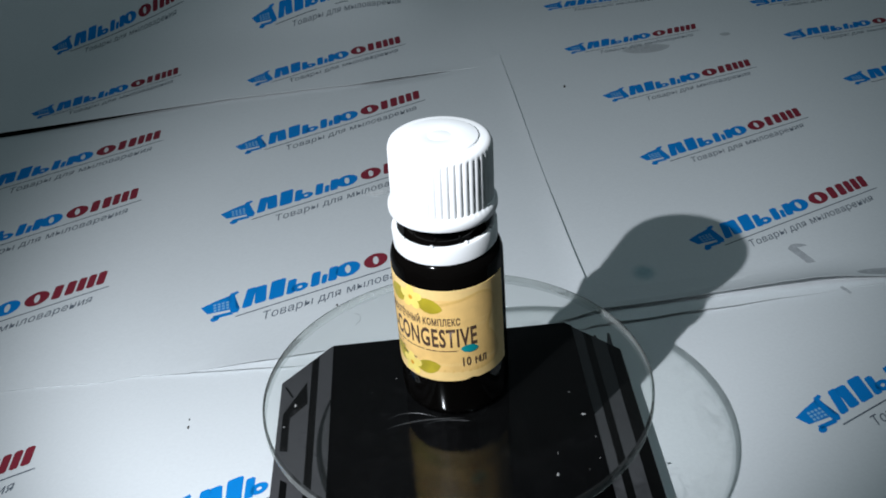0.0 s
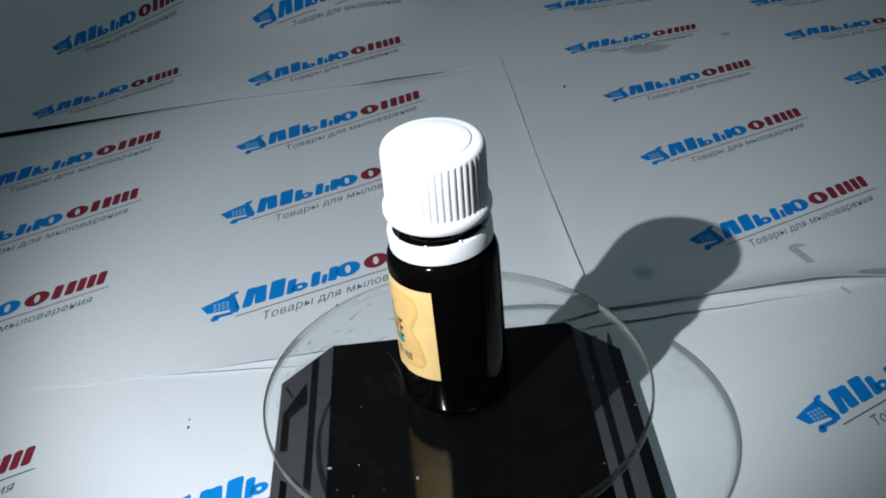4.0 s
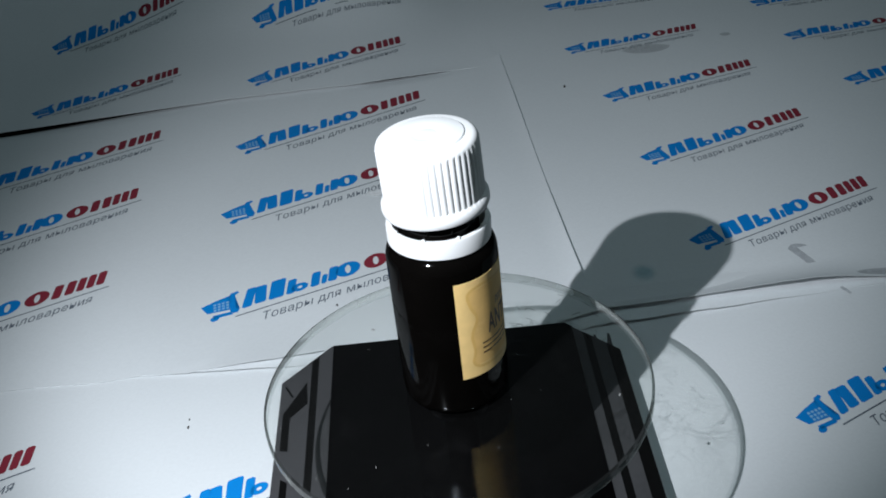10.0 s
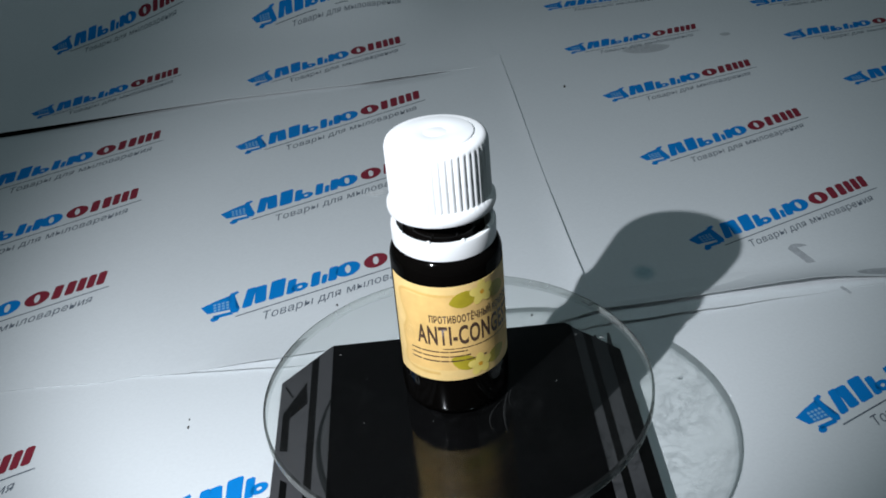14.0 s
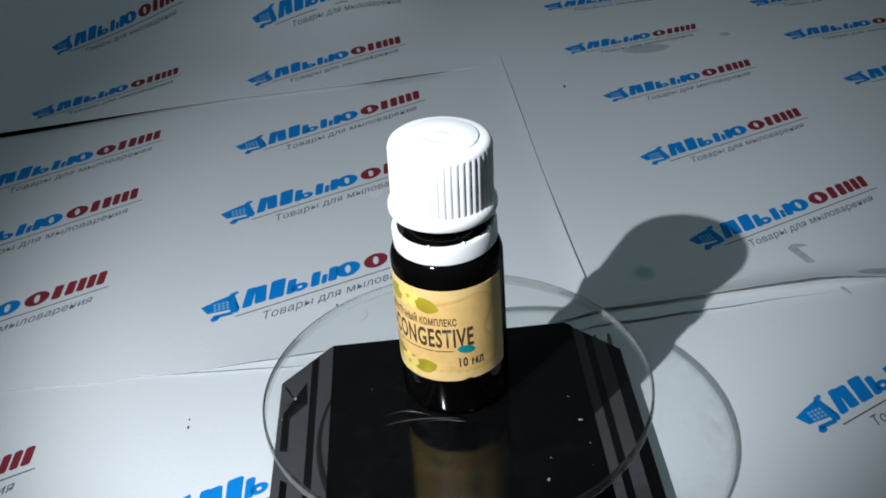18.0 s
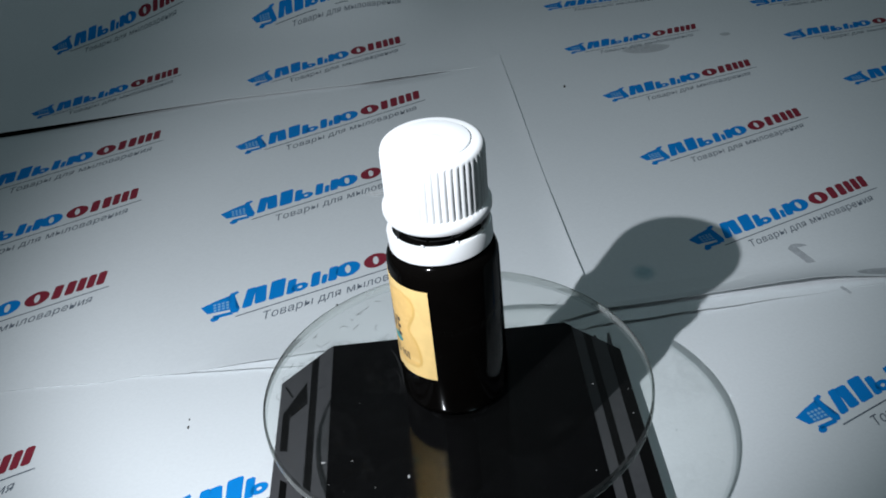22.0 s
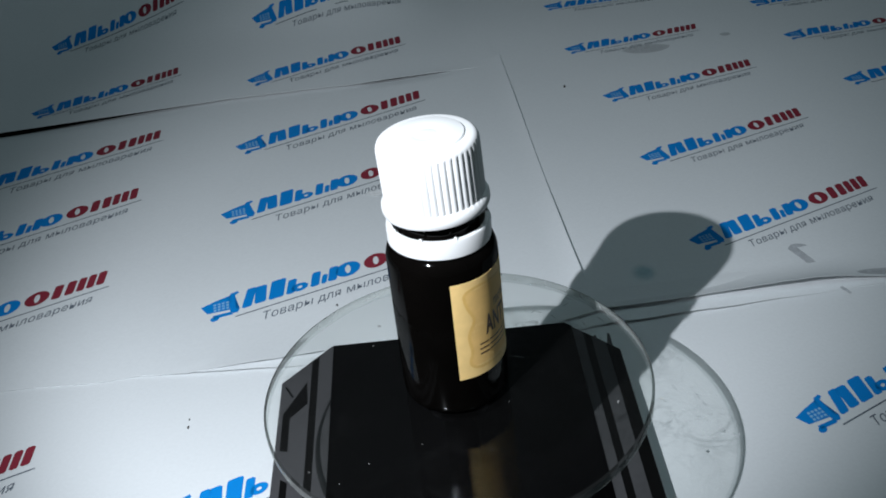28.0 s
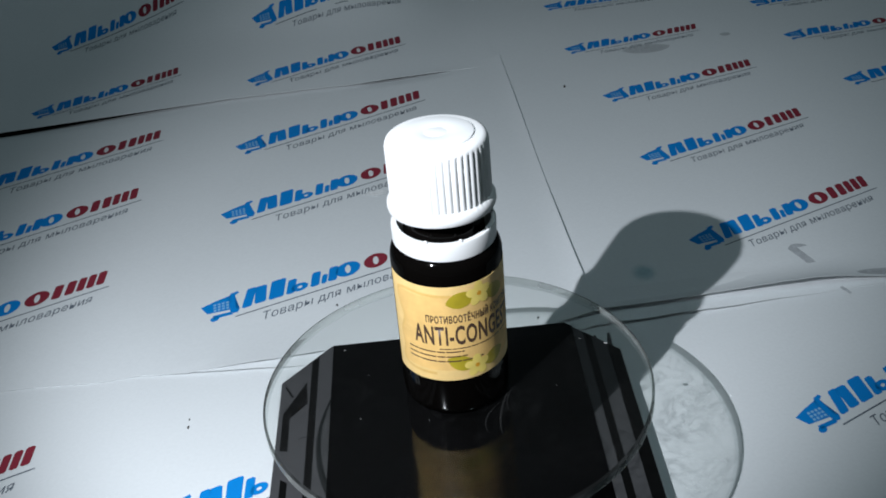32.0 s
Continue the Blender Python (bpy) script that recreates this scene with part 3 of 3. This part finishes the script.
    for k in range(34):
        a, q, turn, size = rng.uniform(0, 6.283), r * math.sqrt(rng.uniform(0.3, 0.9)), rng.uniform(0, 6.283), rng.uniform(0.9, 2.4) * MM
        # this cluster is added to cast dark dashes in the disc's shadow
        if k > 5:
            a, size = radians(rng.gauss(-80, 27)), size * 1.2
        elif k == 5:
            a, q, turn, size = radians(168), 0.8 * r, radians(130), 6.0 * MM
        bend, prev = rng.uniform(-1.2, 1.2), None
        for i in range(7):
            u = i / 6 - 0.5
            d = turn + bend * u
            c = Vector((q * math.cos(a) + size * u * math.cos(d), q * math.sin(a) + size * u * math.sin(d), 0.03 * MM))
            o = Vector((-math.sin(d), math.cos(d), 0)) * (0.05 if k % 3 else 0.10) * MM * (1 - 1.6 * u * u)
            pair = [bm.verts.new(c - o), bm.verts.new(c + Vector((0, 0, 0.14 * MM))), bm.verts.new(c + o)]
            if prev:
                for e in range(2):
                    bm.faces.new((prev[e], pair[e], pair[e + 1], prev[e + 1]))
            prev = pair
    part("fibre", bm, LINT, disc, "thin dark fibres, most added to mark the disc's shadow", kind="stuff")
    # three thin curved scratches beside the foot of the bottle
    for p0, p1, p2, w in (((-4.0, -21.9), (0.6, -15.8), (8.6, -9.7), 0.22), ((-6.0, -19.6), (-3.0, -14.9), (3.6, -12.7), 0.13), ((2.5, -16.6), (4.9, -13.0), (10.3, -9.9), 0.11)):
        bm = bmesh.new()
        prev = None
        for i in range(15):
            u = i / 14
            c = Vector(p0) * (1 - u) * (1 - 2 * u) + Vector(p1) * 4 * u * (1 - u) + Vector(p2) * u * (2 * u - 1)
            side = (Vector(p2) - Vector(p0)).normalized().orthogonal()
            h = w * (0.15 + math.sin(math.pi * u))
            row = [bm.verts.new(((c.x + side.x * d) * MM, (c.y + side.y * d) * MM, z * MM)) for d, z in ((-h, 0.02), (0, 0.02 + h * 0.7), (h, 0.02))]
            if prev:
                for e in range(2):
                    bm.faces.new((prev[e], row[e], row[e + 1], prev[e + 1]))
            prev = row
        part("scratch", bm, SCRATCH, disc, "thin curved scratch", 60)
    return disc


# ---------------------------------------------------------------- bottle

BODY_R, LABEL_LOW, LABEL_HIGH, LABEL_LEFT, LABEL_RIGHT = 12.5, 10.7, 36.4, -111.5, 104.0


def wrap(me, r):
    """Bends a flat mesh (x: millimetres along the label from its middle, y: height) round the bottle at radius r."""
    co = np.empty(len(me.vertices) * 3)
    me.vertices.foreach_get("co", co)
    co = co.reshape(-1, 3)
    a = co[:, 0] / BODY_R - math.pi / 2
    rr = r + co[:, 2]
    co = np.stack([rr * np.cos(a), rr * np.sin(a), co[:, 1]], 1) * MM
    me.vertices.foreach_set("co", co.ravel())
    me.update()
    return me


def arc(deg):
    return radians(deg) * BODY_R


def blob(cx, cy, rx, ry, turn=0.0, tip=0.0, n=20):
    """An oval, pointed by tip, turned by degrees."""
    out = []
    for k in range(n):
        a = 2 * math.pi * k / n
        x, y = rx * math.cos(a), ry * math.sin(a) * (1 - tip * abs(math.cos(a)) ** 3)
        c, s = math.cos(radians(turn)), math.sin(radians(turn))
        out.append((cx + x * c - y * s, cy + x * s + y * c))
    return out


def ribbon(pts, w):
    """A thin smooth line through pts, as quads."""
    fine = []
    for k in range(len(pts) - 1):
        p0, p1, p2, p3 = (Vector(pts[min(max(i, 0), len(pts) - 1)]) for i in (k - 1, k, k + 1, k + 2))
        for s in range(6):
            u = s / 6
            fine.append(0.5 * ((2 * p1) + (p2 - p0) * u + (2 * p0 - 5 * p1 + 4 * p2 - p3) * u * u + (3 * p1 - p0 - 3 * p2 + p3) * u ** 3))
    fine.append(Vector(pts[-1]))
    quads = []
    for a, b in zip(fine, fine[1:]):
        d = (b - a).normalized().orthogonal() * w / 2
        quads.append([tuple(a - d), tuple(b - d), tuple(b + d), tuple(a + d)])
    return quads


def sliced(poly, w=0.4):
    """A convex outline cut into narrow upright slices, so that it can follow the round of the bottle."""
    def clip(pts, x, sign):
        out = []
        for p, q in zip(pts, pts[1:] + pts[:1]):
            a, b = (p[0] - x) * sign, (q[0] - x) * sign
            if a >= 0:
                out.append(p)
            if a * b < 0:
                out.append((x, p[1] + (q[1] - p[1]) * a / (a - b)))
        return out
    xs = [p[0] for p in poly]
    n = max(1, int((max(xs) - min(xs)) / w))
    cuts = [min(xs) + (max(xs) - min(xs)) * k / n for k in range(n + 1)]
    return [q for q in (clip(clip([tuple(p) for p in poly], a, 1), b, -1) for a, b in zip(cuts, cuts[1:])) if len(q) > 2]


def printed(name, polys, material, parent, lift, label=""):
    me = wrap(mesh_of(name, flat(polys), material), BODY_R + lift)
    return part(name, me, material, parent, label)


def lettering(name, body, x0, x1, z0, z1, parent, label="", small=""):
    me = words(body, x1 - x0, z1 - z0, 0.026, 1.10, 0.0, small)
    co = np.empty(len(me.vertices) * 3)
    me.vertices.foreach_get("co", co)
    co = co.reshape(-1, 3)
    co[:, 0] += x0
    co[:, 1] += z0
    me.vertices.foreach_set("co", co.ravel())
    bm = bmesh.new()
    bm.from_mesh(me)
    for k in range(1, int((x1 - x0) / 0.45)):
        bmesh.ops.bisect_plane(bm, geom=[*bm.verts, *bm.edges, *bm.faces], plane_co=(x0 + 0.45 * k, 0, 0), plane_no=(1, 0, 0))
    bm.to_mesh(me)
    bm.free()
    me.materials.append(LABEL_TEXT)
    return part(name, wrap(me, BODY_R + 0.11), LABEL_TEXT, parent, label)


def bottle():
    thing = empty("bottle", "small dark amber glass bottle with white ribbed cap and cream label", "bottle", at=(0, 0, DISC))
    prof = [(0, 0.9), (6.5, 0.8), (9.2, 0.25), (10.3, 0.0), (11.2, 0.12), (11.9, 0.6), (12.25, 1.3), (BODY_R, 2.4), (BODY_R, 38.3), (12.3, 39.4), (11.9, 40.5), (11.2, 41.4), (10.3, 42.0), (9.3, 42.3),
            (8.9, 43.0), (8.9, 58), (0, 58)]
    part("glass_body", lathe([(r * MM, z * MM) for r, z in prof], 96), AMBER, thing, "dark amber glass", smooth=50)
    ring = part("tamper_ring", lathe([(9.2 * MM, 42.2 * MM), (11.2 * MM, 41.9 * MM), (11.5 * MM, 42.2 * MM), (11.55 * MM, 45.8 * MM), (11.3 * MM, 46.3 * MM), (10.3 * MM, 46.3 * MM), (9.3 * MM, 44.6 * MM)], 96, closed=True), WHITE, thing, "white plastic tamper ring", 40)
    ring.matrix_basis = pose(0, 0, 44.5 * MM, 2.1, 0, 0) @ pose(0, 0, -44.5 * MM)
    for k in range(9):
        a = radians(40 * k + 12)
        bm = bmesh.new()
        bmesh.ops.create_icosphere(bm, subdivisions=2, radius=0.5 * MM, matrix=Matrix.Translation((10.8 * MM * math.cos(a), 10.8 * MM * math.sin(a), 46.4 * MM)) @ Matrix.Diagonal((0.9, 0.9, 1.1, 1)))
        part("nub", bm, WHITE, ring, smooth=180)
    # cap, screwed on a little askew
    def rib(k, r, z):
        if 3.0 * MM <= z <= 15.2 * MM and r > 10 * MM:
            return r + (0.0 if k % 4 in (0,) else 0.36 if k % 4 in (2,) else 0.26) * MM - 0.22 * MM
        return r
    cap_prof = [(9.4, 3.0), (9.5, 0.2), (11.0, 0.0), (11.65, 0.3), (11.85, 0.9), (11.8, 2.0), (11.4, 2.6), (10.95, 3.0), (10.95, 9.0), (10.93, 15.0), (10.85, 15.5), (10.65, 16.0), (10.2, 16.35), (9.7, 16.5),
                (8.5, 16.5), (8.25, 16.52), (8.05, 16.85), (7.8, 16.95), (2.9, 16.95), (2.65, 16.88), (2.3, 16.88), (2.0, 16.95), (0, 16.95)]
    cap = part("cap", lathe([(r * MM, z * MM) for r, z in cap_prof], 192, rib), WHITE, thing, "white ribbed plastic screw cap, slightly askew", 35)
    cap.matrix_basis = pose(0, 0, 49.65 * MM, -1.6, 0.6, 0)
    # label
    x0, x1 = arc(LABEL_LEFT), arc(LABEL_RIGHT)
    n, bm = 90, bmesh.new()
    cols = []
    for k in range(n + 1):
        x = x0 + (x1 - x0) * k / n
        nick = 0.45 * math.exp(-((x - arc(55)) / 0.9) ** 2)
        low, high = LABEL_LOW - 0.3 + 0.9 * k / n + nick, LABEL_HIGH - 0.2 - 0.3 * k / n
        cols.append([bm.verts.new((x, z, y)) for z, y in ((low, 0.0), (low, 0.07), (high, 0.07), (high, 0.0))])
    for a, b in zip(cols, cols[1:]):
        for i in range(3):
            bm.faces.new((a[i], b[i], b[i + 1], a[i + 1]))
    bm.faces.new(cols[0])
    bm.faces.new(cols[-1][::-1])
    label = part("label", wrap(mesh_of("label", bm, LABEL), BODY_R + 0.0), LABEL, thing, "cream paper label with flowers and brown lettering")
    west = [(-30, 33.6), (-60, 33.9), (-84, 34.2), (-98, 33.0), (-96, 29.5), (-90, 26), (-97, 22), (-95, 17.5), (-98, 14.5), (-88, 12.8), (-55, 12.6)]
    east = [(22, 32.0), (48, 33.2), (70, 34.0), (84, 32.2), (85, 29.0), (76, 24.2), (84, 21.0), (88, 16.5), (83, 14.3), (60, 13.6), (14, 14.2)]
    def side_at(side, z):
        pts = sorted((q, a) for a, q in side[3:9])
        return float(np.interp(z, [q for q, a in pts], [a for q, a in pts]))
    field = []
    for j in range(14):
        z0, z1 = 13.6 + 1.42 * j, 15.02 + 1.42 * j
        edge = [(side_at(west, z), side_at(east, z)) for z in (z0, z1)]
        for i in range(56):
            (a0, b0), (a1, b1) = [[lo + (hi - lo) * q / 56 for q in (i, i + 1)] for lo, hi in edge]
            field.append([(arc(a0), z0), (arc(b0), z0), (arc(b1), z1), (arc(a1), z1)])
    printed("field", field, LABEL_FIELD, label, 0.08, "tan printed field")
    printed("border_line", [q for side in (west, east) for q in ribbon([(arc(a), z) for a, z in side], 0.7)], LABEL_LINE, label, 0.09)
    lettering("top_line", "ПРОТИВООТЁЧНЫЙ КОМПЛЕКС", arc(-62), arc(46), 26.6, 29.2, label, "brown upper line of lettering")
    lettering("title", "ANTI-CONGESTIVE", arc(-77), arc(62.5), 20.6, 25.8, label, "brown large lettering")
    lettering("volume", "10 мл", arc(46), arc(72), 15.0, 17.6, label, "brown volume lettering", "мл")
    bars_ = []
    for a0, a1, z, tall in ((-50, 42, 19.5, 0.24), (-86, -25, 18.6, 0.34), (-86, -22, 17.3, 0.34), (-86, -4, 16.0, 0.34)):
        x, step = arc(a0), 0
        while x < arc(a1):
            wlen = (2.6, 4.1, 1.8, 3.3)[step % 4]
            end = min(x + wlen, arc(a1))
            cut = [x + (end - x) * q / 5 for q in range(6)]
            bars_ += [[(a, z), (b, z), (b, z + tall), (a, z + tall)] for a, b in zip(cut, cut[1:])]
            x, step = x + wlen + 0.25, step + 1
    printed("small_print", bars_, LABEL_TEXT, label, 0.11, "rows of tiny brown print")
    for cx, cz, l1, l2, kk in ((-5, 33.0, (-25, 32.4, 12, 1.18), (15, 31.8, -16, 1.1), 1.08), (-12, 14.0, (-28.5, 15.4, -24, 1.15), (9, 14.6, 16, 1.08), 1.05)):
        for a, z, turn, s in (l1, l2):
            printed("leaf", sliced(blob(arc(a), z, 2.9 * s, 1.75 * s, turn, 0.5)), LEAF, label, 0.10, "olive yellow printed leaf")
        petals = [blob(arc(cx) + 1.5 * kk * math.cos(radians(72 * k + 20)), cz + 1.5 * kk * math.sin(radians(72 * k + 20)), 1.45 * kk, 1.05 * kk, 72 * k + 20) for k in range(5)]
        for k, p in enumerate(petals):
            printed("petal", sliced(p), PETAL, label, 0.115 + 0.004 * k, "pale yellow printed petal")
        printed("flower_heart", [blob(arc(cx), cz, 0.55, 0.55)], HEART, label, 0.145)
    printed("drop", sliced(blob(arc(54), 19.9, 2.0, 1.05, -8, 0.2)), TEAL, label, 0.16, "teal printed drop")
    return thing


room()
papers()
glass_disc = turntable()
oil_bottle = bottle()


def motions():
    def rows(tilt, lean, z):
        """One turn in about eighteen seconds, the axis leaning by tilt degrees towards lean in the turning frame."""
        axis = Vector((-math.sin(radians(lean)), math.cos(radians(lean)), 0))
        out = []
        for k in range(33):
            m = Matrix.Translation((0, 0, z)) @ Matrix.Rotation(radians(TURN_AT_START + TURN_RATE * k), 4, "Z") @ Matrix.Rotation(radians(tilt), 4, axis)
            out.append((float(k), m))
        return out
    walk(glass_disc, rows(1.0, 50, DISC))
    walk(oil_bottle, rows(1.1, 10, DISC + 0.00005))


motions()
